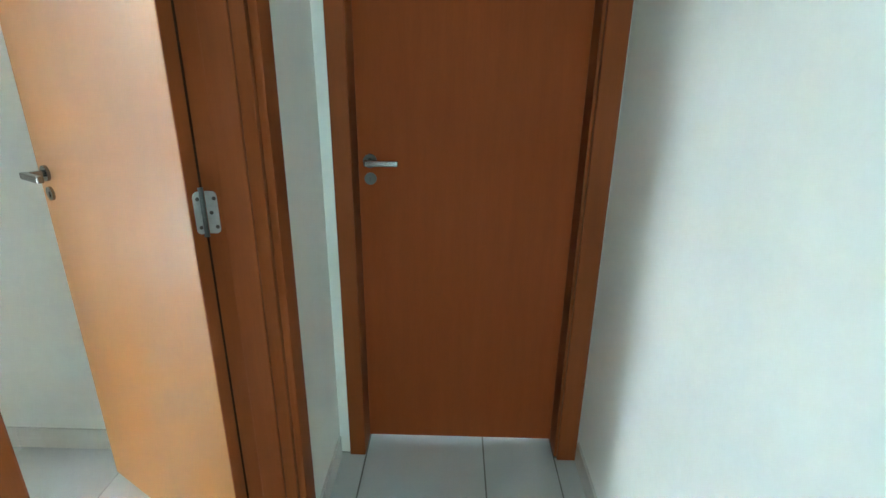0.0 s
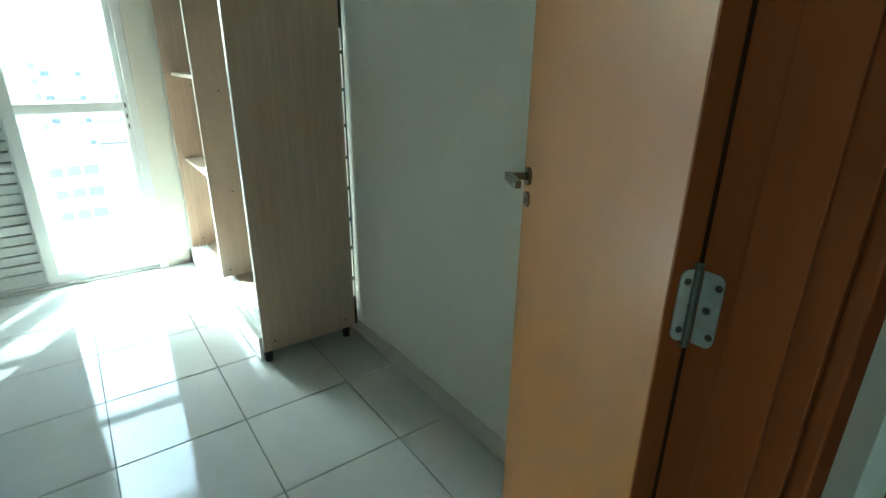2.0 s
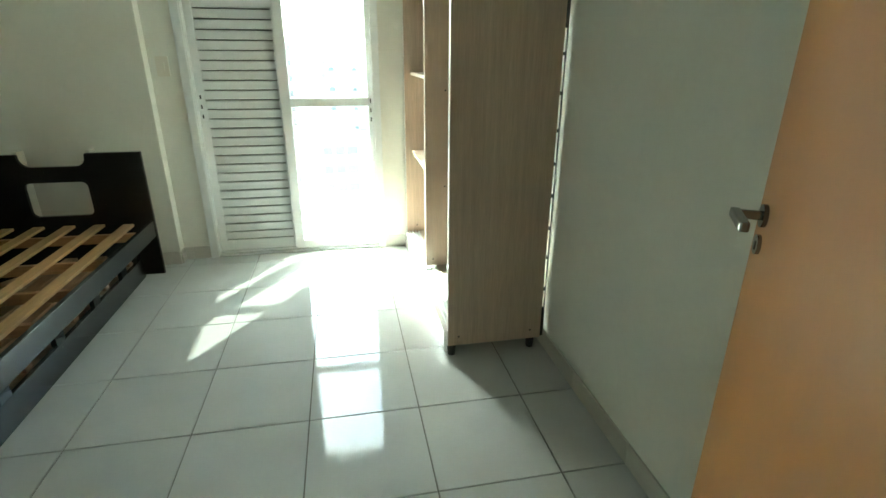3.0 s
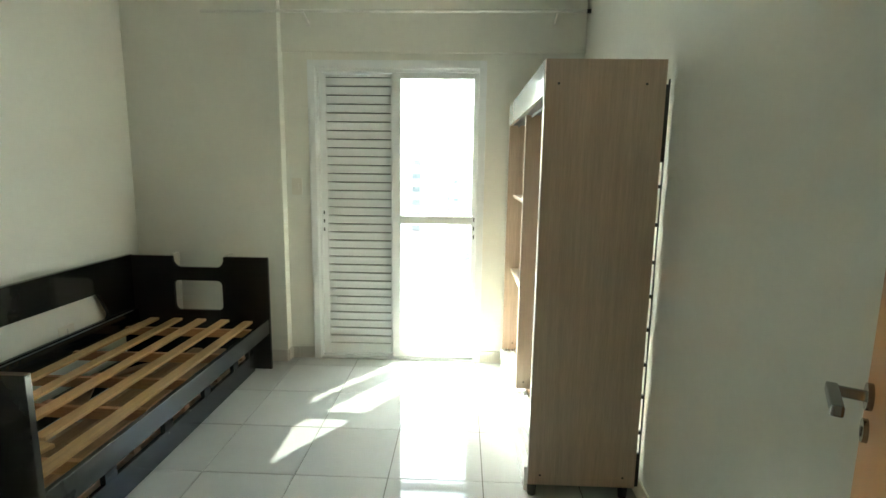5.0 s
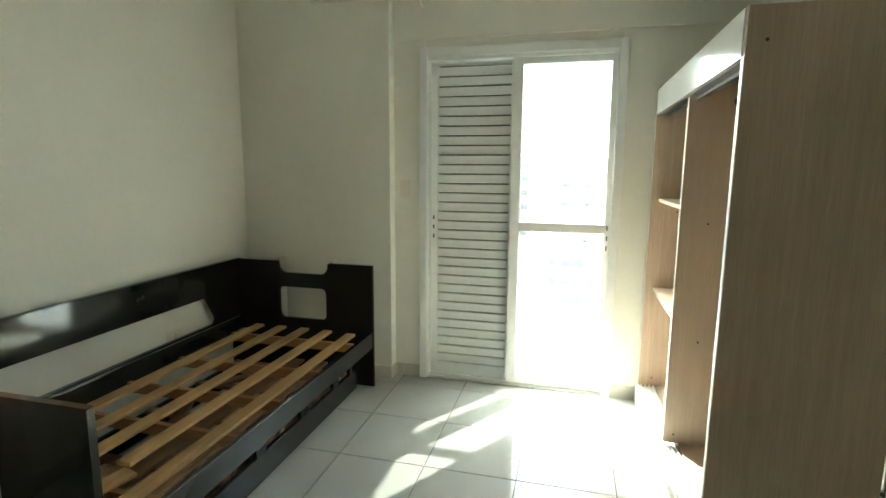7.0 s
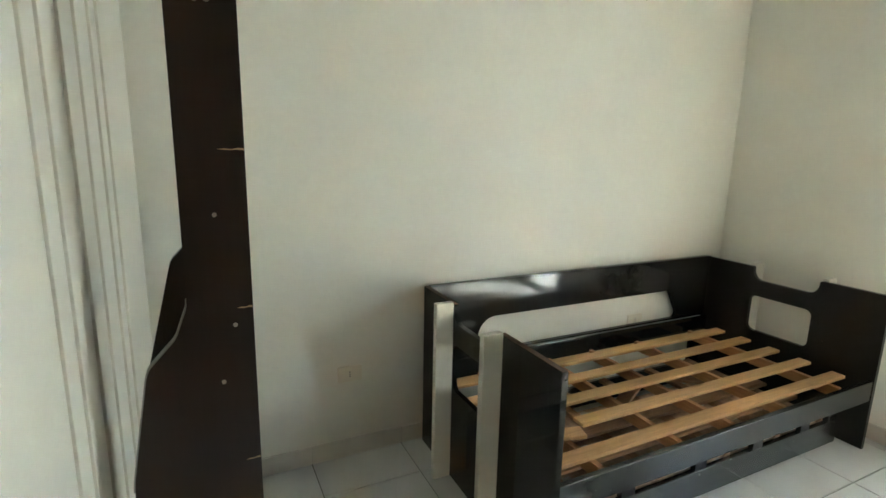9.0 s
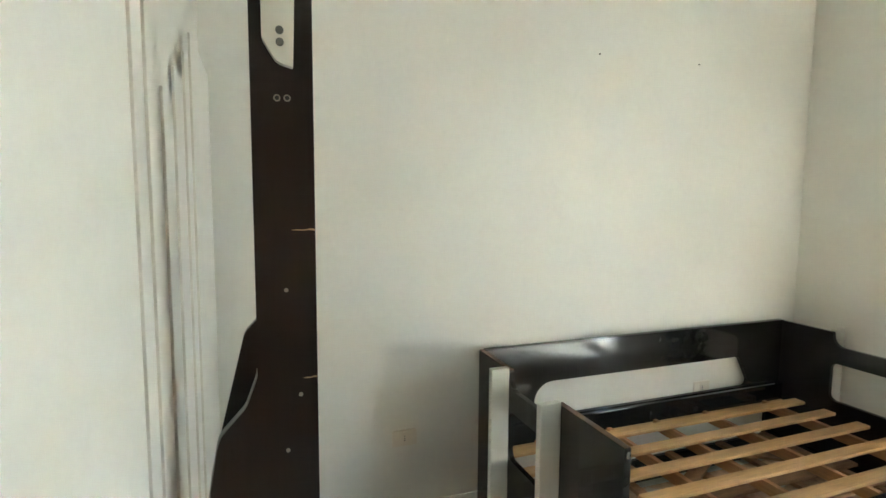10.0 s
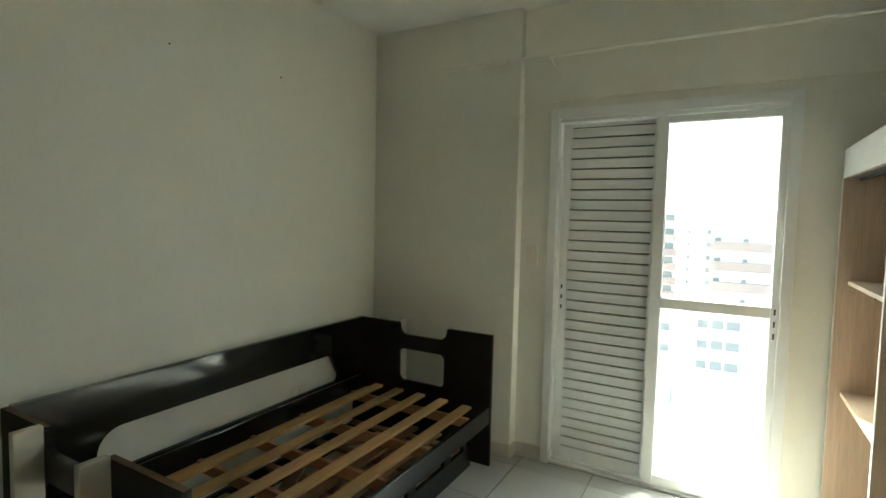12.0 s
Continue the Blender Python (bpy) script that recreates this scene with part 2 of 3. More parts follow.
structure("wall_hall_end", boxes(
    ((XE, YH, 0), (XE + T, YD, H)), ((XE, CY1, 0), (XE + T, YH, H)), ((XE, YR, 0), (XE + T, CY0, H)), ((XE, CY0, 2.1), (XE + T, CY1, H))),
    WALL, "off-white end wall of the hall round a closed door", "wall")
structure("wall_hall_south", boxes(((-1.6, YR - T, 0), (XE + T, YR, H))), WALL, "plain off-white hall wall", "wall")
# an assumed living room behind the walker closes the place; its window holds the fill lamp
structure("wall_living_room", boxes(
    ((-2.15, -4.6, 0), (-1.6, -4.46, H)), ((-4.3, -4.6, 0), (-4.05, -4.46, H)), ((-4.05, -4.6, 0), (-2.15, -4.46, 0.7)), ((-4.05, -4.6, 2.2), (-2.15, -4.46, H)), ((-1.74, -4.46, 0), (-1.6, YR - T, H)), ((-4.3, YH, 0), (XL - T, YH + T, H)),
    ((-4.3, -4.46, 0), (-4.16, YH, H))),
    WALL, "plain off-white walls of the adjoining living room", "wall")
structure("ceiling", boxes(((-4.3, -4.6, H), (-1.6, YH, H + 0.12)), ((-1.6, YR - T, H), (XE + T, YH, H + 0.12)), ((-4.3, YH, H), (XE + T, YW + 0.15, H + 0.12))), CEIL, "plain white painted plaster ceiling", "ceiling")

# ---- doors ----


def lever_handle(parent, at, along, out, dark=False):
    """Rosette, neck and square lever, and the keyhole rosette under it. along: where the lever points; out: away from the leaf."""
    at, along, out = Vector(at), Vector(along), Vector(out)
    up = Vector((0, 0, 1))
    # dark: the rosettes' shade is put into a darker metal
    rose = BOLT if dark else STEEL
    h = part("handle", merged(rod(at, at + out * 0.008, 0.0215, 24), rod(at, at + out * 0.05, 0.009, 14)), rose, parent, "brushed steel lever handle")
    bm = boxes(((-0.012, -0.0085, -0.0085), (0.093, 0.0085, 0.0095)), bevel=0.004)
    m = Matrix((along, out, up)).transposed().to_4x4()
    bmesh.ops.transform(bm, matrix=Matrix.Translation(at + out * 0.05) @ m, verts=bm.verts[:])
    part("lever", bm, STEEL, h)
    k = at - up * 0.056
    part("keyhole_rosette", rod(k, k + out * 0.007, 0.019, 24), rose, h)
    slot = boxes(((-0.003, 0, -0.01), (0.003, 0.0085, 0.006)))
    bmesh.ops.transform(slot, matrix=Matrix.Translation(k) @ m, verts=slot.verts[:])
    part("keyhole", slot, DARKMETAL, h)


# closed door at the hall's end
door = thing("door_1", (1.24, -2.478, 0), "closed reddish-brown laminate door with a steel lever", "door", kind="structure")
part("leaf", boxes(((1.205, CY0 + 0.025, 0.006), (1.24, CY1 - 0.025, 2.075)), bevel=0.002), DOOR, door)
lever_handle(door, (1.205, -2.171, 1.06), (0, -1, 0), (-1, 0, 0), True)
for y0, y1 in ((CY0 + 0.003, CY0 + 0.028), (CY1 - 0.028, CY1 - 0.003)):
    part("jamb", boxes(((1.118, y0, 0), (1.253, y1, 2.094)), bevel=0.002), FRAME, door)
part("head_jamb", boxes(((1.118, CY0 + 0.028, 2.072), (1.253, CY1 - 0.028, 2.094)), bevel=0.002), FRAME, door)
for y0, y1 in ((-2.897, -2.83), (-2.133, -2.077)):
    part("casing", boxes(((1.1, y0, 0), (1.1148, y1, 2.145)), bevel=0.003), FRAME, door)
part("head_casing", boxes(((1.1, -2.83, 2.078), (1.1148, -2.133, 2.145)), bevel=0.003), FRAME, door)

# bedroom doorway: lining, stops and casings
lining = thing("door_frame", (0.31, -1.97, 0), "reddish-brown wooden frame of the bedroom doorway", "door frame", kind="structure")
for s, x in ((1, OX0), (-1, OX1)):
    xa, xb = sorted((x + s * 0.002, x + s * 0.024))
    part("jamb", boxes(((xa, YH - 0.0005, 0), (xb, YD - 0.004, 2.076)), bevel=0.002), FRAME, lining)
    xc, xd = sorted((x + s * 0.024, x + s * 0.035))
    part("stop", boxes(((xc, -2.012, 0), (xd, YD - 0.048, 2.059)), bevel=0.002), FRAME, lining)
    for y0, y1 in ((YH - 0.02, YH - 0.001), (YD + 0.001, YD + 0.014)):
        xe, xf = sorted((x + s * (0.012 if s > 0 or y0 < YH else -0.008), x - s * 0.062))
        part("casing", boxes(((xe, y0, 0), (xf, y1, 2.15)), bevel=0.004), FRAME, lining)
part("head_jamb", boxes(((OX0 + 0.024, YH + 0.004, 2.06), (OX1 - 0.024, YD - 0.004, 2.096)), bevel=0.002), FRAME, lining)
for y0, y1 in ((YH - 0.019, YH - 0.001), (YD + 0.001, YD + 0.013)):
    part("head_casing", boxes(((OX0 + 0.012, y0, 2.082), (OX1 - 0.012, y1, 2.148)), bevel=0.004), FRAME, lining)

# the open leaf, turned back towards the east wall
HX, HY = 0.654, -1.911
U, N = Vector((0.515, 0.857, 0)).normalized(), Vector((-0.857, 0.515, 0)).normalized()
leaf = thing("door_2", (HX, HY, 0), "open honey-brown laminate bedroom door with a steel lever", "door", kind="structure")
LM = Matrix.Translation((HX, HY, 0)) @ Matrix((U, N, Vector((0, 0, 1)))).transposed().to_4x4()


def on_leaf(bm):
    bmesh.ops.transform(bm, matrix=LM, verts=bm.verts[:])
    return bm


part("leaf", on_leaf(boxes(((0.004, 0.0, 0.008), (0.7, 0.041, 2.07)), bevel=0.0015)), LEAF, leaf)
part("edge_band", on_leaf(boxes(((0.0005, 0.0005, 0.008), (0.0036, 0.0405, 2.07)))), FRAME, leaf, "dark brown hinge edge of the door")
lever_handle(leaf, LM @ Vector((0.648, 0.041, 1.057)), -U, N)
for z in (0.17, 1.045, 1.9):
    px, py = 0.6435, -1.9068
    h = part("hinge", merged(*[rod((px, py, z - 0.047 + k * 0.0188), (px, py, z - 0.0288 + k * 0.0188), 0.0056 if k % 2 else 0.0053, 14) for k in range(5)],
                             rod((px, py, z + 0.047), (px, py, z + 0.0535), 0.0045, 12, 0.0062), rod((px, py, z - 0.0535), (px, py, z - 0.047), 0.0062, 12, 0.0045)), BOLT, leaf, "zinc butt hinge")
    pl = rounded([(0.0, -0.046), (0.028, -0.046), (0.028, 0.046), (0.0, 0.046)], [0, 0.011, 0.011, 0])
    part("hinge_plate", on_leaf(board(pl, [], lambda u, v, w, zz=z: (-0.0003 - w, 0.003 + u, zz + v), 0.0022)), STEEL_OLD, h, "pale zinc plate")
    part("hinge_plate", board(pl, [], lambda u, v, w, zz=z: (0.6455 - w, HY - 0.003 - u * 0.87, zz + v), 0.0022), STEEL_OLD, h, "pale zinc plate")
    for dz in (-0.031, 0.0, 0.031):
        off = 0.018 + (0.004 if dz else -0.005)
        p = LM @ Vector((-0.0026, off, z + dz))
        part("screw", rod(p, p - U * 0.0012, 0.0042, 12), DARKMETAL, h)
        p = Vector((0.6432, HY - off, z + dz))
        part("screw", rod(p, p - Vector((0.0012, 0, 0)), 0.0042, 12), DARKMETAL, h)

# dark strip added in the hinge gap: the seam's shade put into colour
part("seal", rod((0.6492, -1.9052, 0.01), (0.6492, -1.9052, 2.058), 0.0046, 8), SEAM_SHADE, leaf, "dark strip standing in for the hinge seam's shade")

# ---- balcony door ----
win = thing("window_1", (-0.14, 1.45, 0), "white aluminium sliding balcony door, louvred and glazed leaf", "sliding door", kind="structure")
for x0, x1 in ((-0.75, -0.7), (0.413, 0.461)):
    part("casing", boxes(((x0, 1.415, 0), (x1, 1.4295, 2.103)), bevel=0.003), ALU, win)
part("head_casing", boxes(((-0.7, 1.415, 2.05), (0.413, 1.4295, 2.103)), bevel=0.003), ALU, win)
for x0, x1 in ((WX0 + 0.001, -0.695), (0.412, WX1 - 0.001)):
    part("jamb", boxes(((x0, 1.431, 0.0), (x1, 1.575, 2.069)), bevel=0.002), ALU, win)
part("head_track", boxes(((-0.695, 1.431, 2.03), (0.412, 1.575, 2.069)), bevel=0.002), ALU, win)
part("sill_track", merged(boxes(((-0.695, 1.431, 0.0), (0.412, 1.575, 0.014)), bevel=0.002),
                          boxes(((-0.695, 1.462, 0.014), (0.412, 1.467, 0.024)), ((-0.695, 1.512, 0.014), (0.412, 1.517, 0.024)))), ALU, win)
# louvred leaf, on the inner track
SX0, SX1 = -0.694, -0.172
sh = part("shutter_leaf", boxes(((SX0, 1.49, 0.026), (SX0 + 0.046, 1.522, 2.028)), ((SX1 - 0.022, 1.49, 0.026), (SX1 + 0.02, 1.522, 2.028)),
                                ((SX0 + 0.046, 1.491, 2.008), (SX1 - 0.022, 1.521, 2.027)), ((SX0 + 0.046, 1.491, 0.027), (SX1 - 0.022, 1.521, 0.096)), bevel=0.002), ALU, win)
for i in range(32):
    z = 0.095 + i * 0.0596
    pr = [(1.509, z + 0.0042), (1.4978, z + 0.0064), (1.4962, z + 0.008), (1.4965, z + 0.034), (1.4945, z + 0.0535), (1.4958, z + 0.0565), (1.5, z + 0.058), (1.516, z + 0.0593), (1.516, z + 0.012)]
    bm = bmesh.new()
    a = [bm.verts.new((SX0 + 0.046, p[0], p[1])) for p in pr]
    b = [bm.verts.new((SX1 - 0.022, p[0], p[1])) for p in pr]
    for k in range(len(pr)):
        bm.faces.new((a[k - 1], a[k], b[k], b[k - 1]))
    bm.faces.new(a)
    bm.faces.new(b)
    part("louvre", bm, ALU, sh)
# added dark sheet: the shade in the louvre gaps is put into its colour
part("backing", boxes(((SX0 + 0.04, 1.5222, 0.05), (SX1 - 0.012, 1.5242, 2.015))), GAP_DARK, sh)
# dark strip added to block light between the leaves and darken the seam
part("brush_seal", boxes(((-0.15, 1.4745, 0.03), (-0.14, 1.4897, 2.025))), GAP_DARK, sh, "added dark strip that stops light between the leaves")
part("finger_pull", merged(boxes(((-0.681, 1.4865, 0.93), (-0.666, 1.4898, 1.09)), bevel=0.001)), ALU, sh)
for z in (0.95, 1.01, 1.07):
    part("pull_slot", boxes(((-0.678, 1.4855, z - 0.012), (-0.669, 1.4864, z + 0.012))), GAP_DARK, sh)
# glazed leaf, on the room side
gl = part("glazed_leaf", boxes(((-0.178, 1.438, 0.026), (-0.12, 1.474, 2.028)), ((0.379, 1.438, 0.026), (0.4115, 1.474, 2.028)),
                               ((-0.12, 1.439, 1.99), (0.379, 1.473, 2.027)), ((-0.12, 1.439, 0.027), (0.379, 1.473, 0.081)), ((-0.12, 1.436, 1.008), (0.379, 1.473, 1.062)), bevel=0.003), ALU, win)
for z0, z1 in ((0.082, 1.007), (1.063, 1.989)):
    g = part("pane", boxes(((-0.1195, 1.454, z0), (0.3785, 1.458, z1))), GLASS, gl)
    g.visible_shadow = False
    part("gasket", boxes(((-0.1195, 1.449, z0), (-0.1165, 1.463, z1)), ((0.3755, 1.449, z0), (0.3785, 1.463, z1)),
                         ((-0.1165, 1.449, z0), (0.3755, 1.463, z0 + 0.003)), ((-0.1165, 1.449, z1 - 0.003), (0.3755, 1.463, z1))), ALU, gl)
lock = part("lock", boxes(((0.388, 1.4335, 0.9), (0.404, 1.4378, 1.06)), bevel=0.0015), ALU, gl)
for z in (0.92, 0.98, 1.04):
    part("pull_slot", boxes(((0.392, 1.4325, z - 0.014), (0.4, 1.4333, z + 0.014))), GAP_DARK, lock)

# ---- curtain rod ----
cr = thing("curtain_rod", (-0.1, 1.3, 2.35), "thin white metal curtain rod on wall brackets", "curtain rod")
part("rod", rod((-1.4, 1.3, 2.375), (1.07, 1.3, 2.38), 0.0105, 18), RODPAINT, cr)
part("end_cap", rod((1.07, 1.3, 2.38), (1.095, 1.3, 2.38), 0.013), BLACKPL, cr, "dark end cap")
for x in (-0.73, 0.89):
    part("bracket", merged(rod((x, YB, 2.335), (x, 1.3, 2.37), 0.006), boxes(((x - 0.012, YB - 0.004, 2.31), (x + 0.012, YB, 2.36)), bevel=0.001),
                           boxes(((x - 0.008, 1.285, 2.362), (x + 0.008, 1.315, 2.37)))), EDGE, cr)

# ---- wardrobe ----
wd = thing("wardrobe", (0.85, 0.66, 0), "doorless grey-oak wardrobe with a pale inside, emptied", "wardrobe")
WX, WB, WN, WF, WT = 0.62, 1.072, -0.09, 1.402, 1.81     # front, back, near side, far side, top
part("side_panel", boxes(((WX, WN, 0.055), (WB, WN + 0.022, WT)), bevel=0.001), OAK, wd)
part("side_panel", boxes(((WX, WF - 0.022, 0.055), (WB, WF, WT)), bevel=0.001), OAK, wd)
for y in (WN + 0.0005, WF - 0.0215):
    part("edge_band", boxes(((WX - 0.003, y, 0.056), (WX - 0.0003, y + 0.021, WT - 0.13))), EDGE, wd, "pale edge strip")
part("top_panel", boxes(((WX + 0.02, WN + 0.0225, WT - 0.05), (WB, WF - 0.0225, WT - 0.03))), PALE, wd)
part("fascia", boxes(((WX - 0.004, WN + 0.0225, WT - 0.13), (WX + 0.018, WF - 0.0225, WT)), bevel=0.002), GLOSS, wd, "white glossy front fascia")
part("top_track", boxes(((WX + 0.02, WN + 0.023, WT - 0.128), (WX + 0.1, WF - 0.023, WT - 0.112)), ((WX + 0.055, WN + 0.023, WT - 0.14), (WX + 0.06, WF - 0.023, WT - 0.128)), bevel=0.0), BLACKPL, wd, "dark sliding door track")
part("bottom_panel", boxes(((WX + 0.092, WN + 0.0225, 0.11), (WB, WF - 0.0225, 0.128))), PALE, wd)
part("plinth", boxes(((WX - 0.016, WN + 0.0225, 0.012), (WX + 0.006, WF - 0.0225, 0.122)), bevel=0.002), GLOSS, wd, "white glossy plinth board")
bt = part("bottom_track", boxes(((WX + 0.008, WN + 0.023, 0.1), (WX + 0.09, WF - 0.023, 0.112)), bevel=0.001), ALU, wd, "white sliding door track")
for k in range(4):
    part("track_rib", boxes(((WX + 0.012 + k * 0.022, WN + 0.023, 0.112), (WX + 0.018 + k * 0.022, WF - 0.023, 0.126))), ALU, bt)
DY = 0.71
part("divider", boxes(((WX + 0.028, DY, 0.1285), (WB - 0.004, DY + 0.018, WT - 0.0505)), bevel=0.001), PALE, wd)
part("edge_band", boxes(((WX + 0.0255, DY + 0.0005, 0.14), (WX + 0.0277, DY + 0.0175, WT - 0.13))), EDGE, wd, "pale edge strip")
for z in (0.695, 1.205):
    part("shelf", boxes(((WX + 0.04, DY + 0.0185, z), (WB - 0.004, WF - 0.0225, z + 0.018)), bevel=0.001), PALE, wd)
part("hanging_rail", rod((0.84, WN + 0.0225, 1.66), (0.84, DY - 0.0005, 1.66), 0.012), STEEL, wd, "steel hanging rail")
part("rail_socket", rod((0.84, DY - 0.012, 1.66), (0.84, DY - 0.0007, 1.66), 0.022), BLACKPL, wd)
# thin back boards against the wall; daylight shows in the slit between them and the side
part("back_board", boxes(((WB + 0.0115, WN + 0.11, 0.11), (WB + 0.0145, DY, WT - 0.09))), PALE, wd)
part("back_board", boxes(((WB + 0.0115, DY + 0.001, 0.11), (WB + 0.0145, WF - 0.004, WT - 0.09))), PALE, wd)
for z in (0.3, 0.46, 0.6, 0.75, 0.89, 1.03, 1.18, 1.33):
    part("back_clip", boxes(((WB + 0.0003, WN + 0.004, z), (WB + 0.0113, WN + 0.02, z + 0.014))), BLACKPL, wd)
part("back_batten", boxes(((WB + 0.0003, WN + 0.004, 1.43), (WB + 0.0113, WN + 0.02, 1.72))), BLACKPL, wd)
part("back_batten", boxes(((WB + 0.0003, WN + 0.004, 0.06), (WB + 0.0113, WN + 0.02, 0.21))), BLACKPL, wd)
# black strip: the unlit edge's shade is put into the colour
part("back_edge", boxes(((WB + 0.0116, WN + 0.006, 0.06), (WB + 0.0166, WN + 0.0135, 1.74))), BLACKPL, wd, "back board edge with its shade painted black")
for x, y in ((0.64, WN + 0.02), (1.03, WN + 0.02), (0.64, WF - 0.04), (1.03, WF - 0.04)):
    part("foot", rod((x, y, 0.0), (x, y, 0.0548), 0.017, 14, 0.022), BLACKPL, wd, "black plastic foot")
for x, z in ((0.67, 1.72), (1.0, 1.72), (0.67, 0.1), (1.02, 0.1)):
    part("screw_cap", rod((x, WN - 0.001, z), (x, WN + 0.001, z), 0.005, 10), DARKMETAL, wd)
for y in (DY - 0.001, WF - 0.0228):
    for x, z in ((0.69, 0.17), (0.69, 1.7), (0.76, 0.62), (0.76, 1.15)):
        part("screw_cap", rod((x, y - 0.0008, z), (x, y + 0.0006, z), 0.005, 10), DARKMETAL, wd)

# ---- day bed ----
bed = thing("bed", (-1.46, 0.23, 0), "black-brown day bed with bare pine slats, no mattress", "bed")
BX0, BX1, BY0, BY1, BZ = -1.945, -0.965, -0.755, 1.215, 0.785
NX0, NX1 = -1.64, -1.29


def end_board(y, x1, feet=0.0):
    out = [(BX0, feet), (x1, feet), (x1, BZ), (NX1, BZ), (NX1, BZ - 0.075), (NX0, BZ - 0.075), (NX0, BZ), (BX0, BZ)]
    ol = rounded(out, [0, 0, 0.004, 0.012, 0.055, 0.055, 0.012, 0.004])
    hole = rounded([(NX0, 0.412), (NX1 - 0.015, 0.412), (NX1 - 0.015, 0.618), (NX0, 0.618)], [0.035] * 4)
    return board(ol, [hole], lambda u, v, w: (u, y + w, v), 0.022)


part("headboard", end_board(BY0, BX1 + 0.02), WENGE, bed)
part("footboard", end_board(BY1 - 0.022, BX1 - 0.022), WENGE, bed)
for y0, y1 in ((BY0 - 0.08, BY0 - 0.0005), (BY1 + 0.0005, BY1 + 0.075)):
    for x in (NX0 - 0.028, NX1):
        part("ladder_stile", boxes(((x, y0, 0.0), (x + 0.028, y1, BZ + 0.012)), bevel=0.004), CREAM, bed, "cream upright board of a ladder")
for x0, x1 in ((BX0, NX0 - 0.004), (NX1 + 0.004, BX1 + 0.018)):
    part("top_edge", boxes(((x0, BY0 + 0.001, BZ + 0.0003), (x1, BY0 + 0.021, BZ + 0.0022))), WORN_DARK, bed, "raw brown chipboard edge")
# back board with its long opening
ob = rounded([(BY0 + 0.0225, 0.0), (BY0 + 0.09, 0.0), (BY0 + 0.09, 0.27), (BY1 - 0.11, 0.27), (BY1 - 0.11, 0.0), (BY1 - 0.0225, 0.0), (BY1 - 0.0225, BZ), (BY0 + 0.0225, BZ)], [0] * 8)
oh = rounded([(-0.47, 0.42), (0.96, 0.42), (0.86, 0.6), (-0.47, 0.6)], [0.02, 0.03, 0.05, 0.1], 8)
part("back_board", board(ob, [oh], lambda u, v, w: (BX0 + w, u, v), 0.022), WENGE, bed)
part("top_trim", boxes(((BX0 - 0.002, BY0 + 0.0225, BZ + 0.0005), (BX0 + 0.03, BY1 - 0.0225, BZ + 0.007)), bevel=0.002), WENGE, bed)
part("back_rail", boxes(((BX0 + 0.0225, BY0 + 0.0225, 0.3), (BX0 + 0.05, BY1 - 0.0225, 0.415)), bevel=0.003), WENGE, bed)
part("worn_edge", boxes(((BX0 + 0.0415, 0.42, 0.4152), (BX0 + 0.0495, 1.13, 0.4172))), BANDGREY, bed, "pale worn edge of the back rail")
part("front_rail", boxes(((-1.012, BY0 + 0.0225, 0.258), (-0.99, BY1 - 0.0225, 0.36)), bevel=0.003), RAIL, bed)
part("ledger", boxes(((-1.034, BY0 + 0.03, 0.262), (-1.0125, BY1 - 0.03, 0.29))), PINE, bed)
part("ledger", boxes(((BX0 + 0.0505, BY0 + 0.03, 0.29), (BX0 + 0.075, BY1 - 0.03, 0.318))), PINE, bed)
for i, (x, y0, y1, tilt) in enumerate(((-1.775, -0.72, 1.172, 0.0), (-1.61, -0.725, 1.175, 0.004), (-1.448, -0.72, 1.17, 0.0), (-1.287, -0.365, 1.162, -0.004), (-1.11, -0.725, 1.14, 0.003))):
    bm = boxes(((-0.0305, y0, 0.344), (0.0305, y1, 0.36)), bevel=0.003)
    bmesh.ops.transform(bm, matrix=pose(x, 0, 0, 0, 0, math.degrees(tilt)), verts=bm.verts[:])
    part("slat", bm, PINE, bed)
for i, y in enumerate((-0.465, -0.1, 0.232, 0.592, 0.995)):
    bm = boxes(((-1.868, -0.012, 0.292), (-1.036, 0.012, 0.3435)), bevel=0.002)
    bmesh.ops.transform(bm, matrix=pose(0, y, 0, 0, 0, (0.6, -0.9, 0.3, 1.0, -0.4)[i]), verts=bm.verts[:])
    part("batten", bm, PINE_X, bed)
bm = boxes(((-0.034, -0.075, 0.344), (0.034, 0.06, 0.3595)), bevel=0.003)
bmesh.ops.transform(bm, matrix=pose(-1.238, -0.452, 0, 0, 0, -14), verts=bm.verts[:])
part("broken_slat", bm, PINE, bed, "short broken pine piece")

# trundle under the bed
tr = thing("trundle_bed", (-1.45, 0.2, 0), "low dark trundle bed with pine slats under the bed", "trundle bed")
part("front_board", boxes(((-1.085, -0.68, 0.025), (-1.063, 1.1, 0.148)), bevel=0.002), RAIL, tr)
part("back_board", boxes(((-1.87, -0.68, 0.025), (-1.848, 1.1, 0.148)), bevel=0.002), WENGE, tr)
for y in (-0.68, 1.078):
    part("end_board", boxes(((-1.8475, y, 0.025), (-1.0855, y + 0.022, 0.145)), bevel=0.002), WENGE, tr)
part("base_panel", boxes(((-1.66, -0.655, 0.125), (-1.087, 1.075, 0.132))), DUSTY, tr, "dusty brown hardboard base")
for x in (-1.44, -1.28, -1.122):
    part("slat", boxes(((x - 0.033, -0.66, 0.1685), (x + 0.033, 1.08, 0.184)), bevel=0.002), PINE_UNDER, tr)
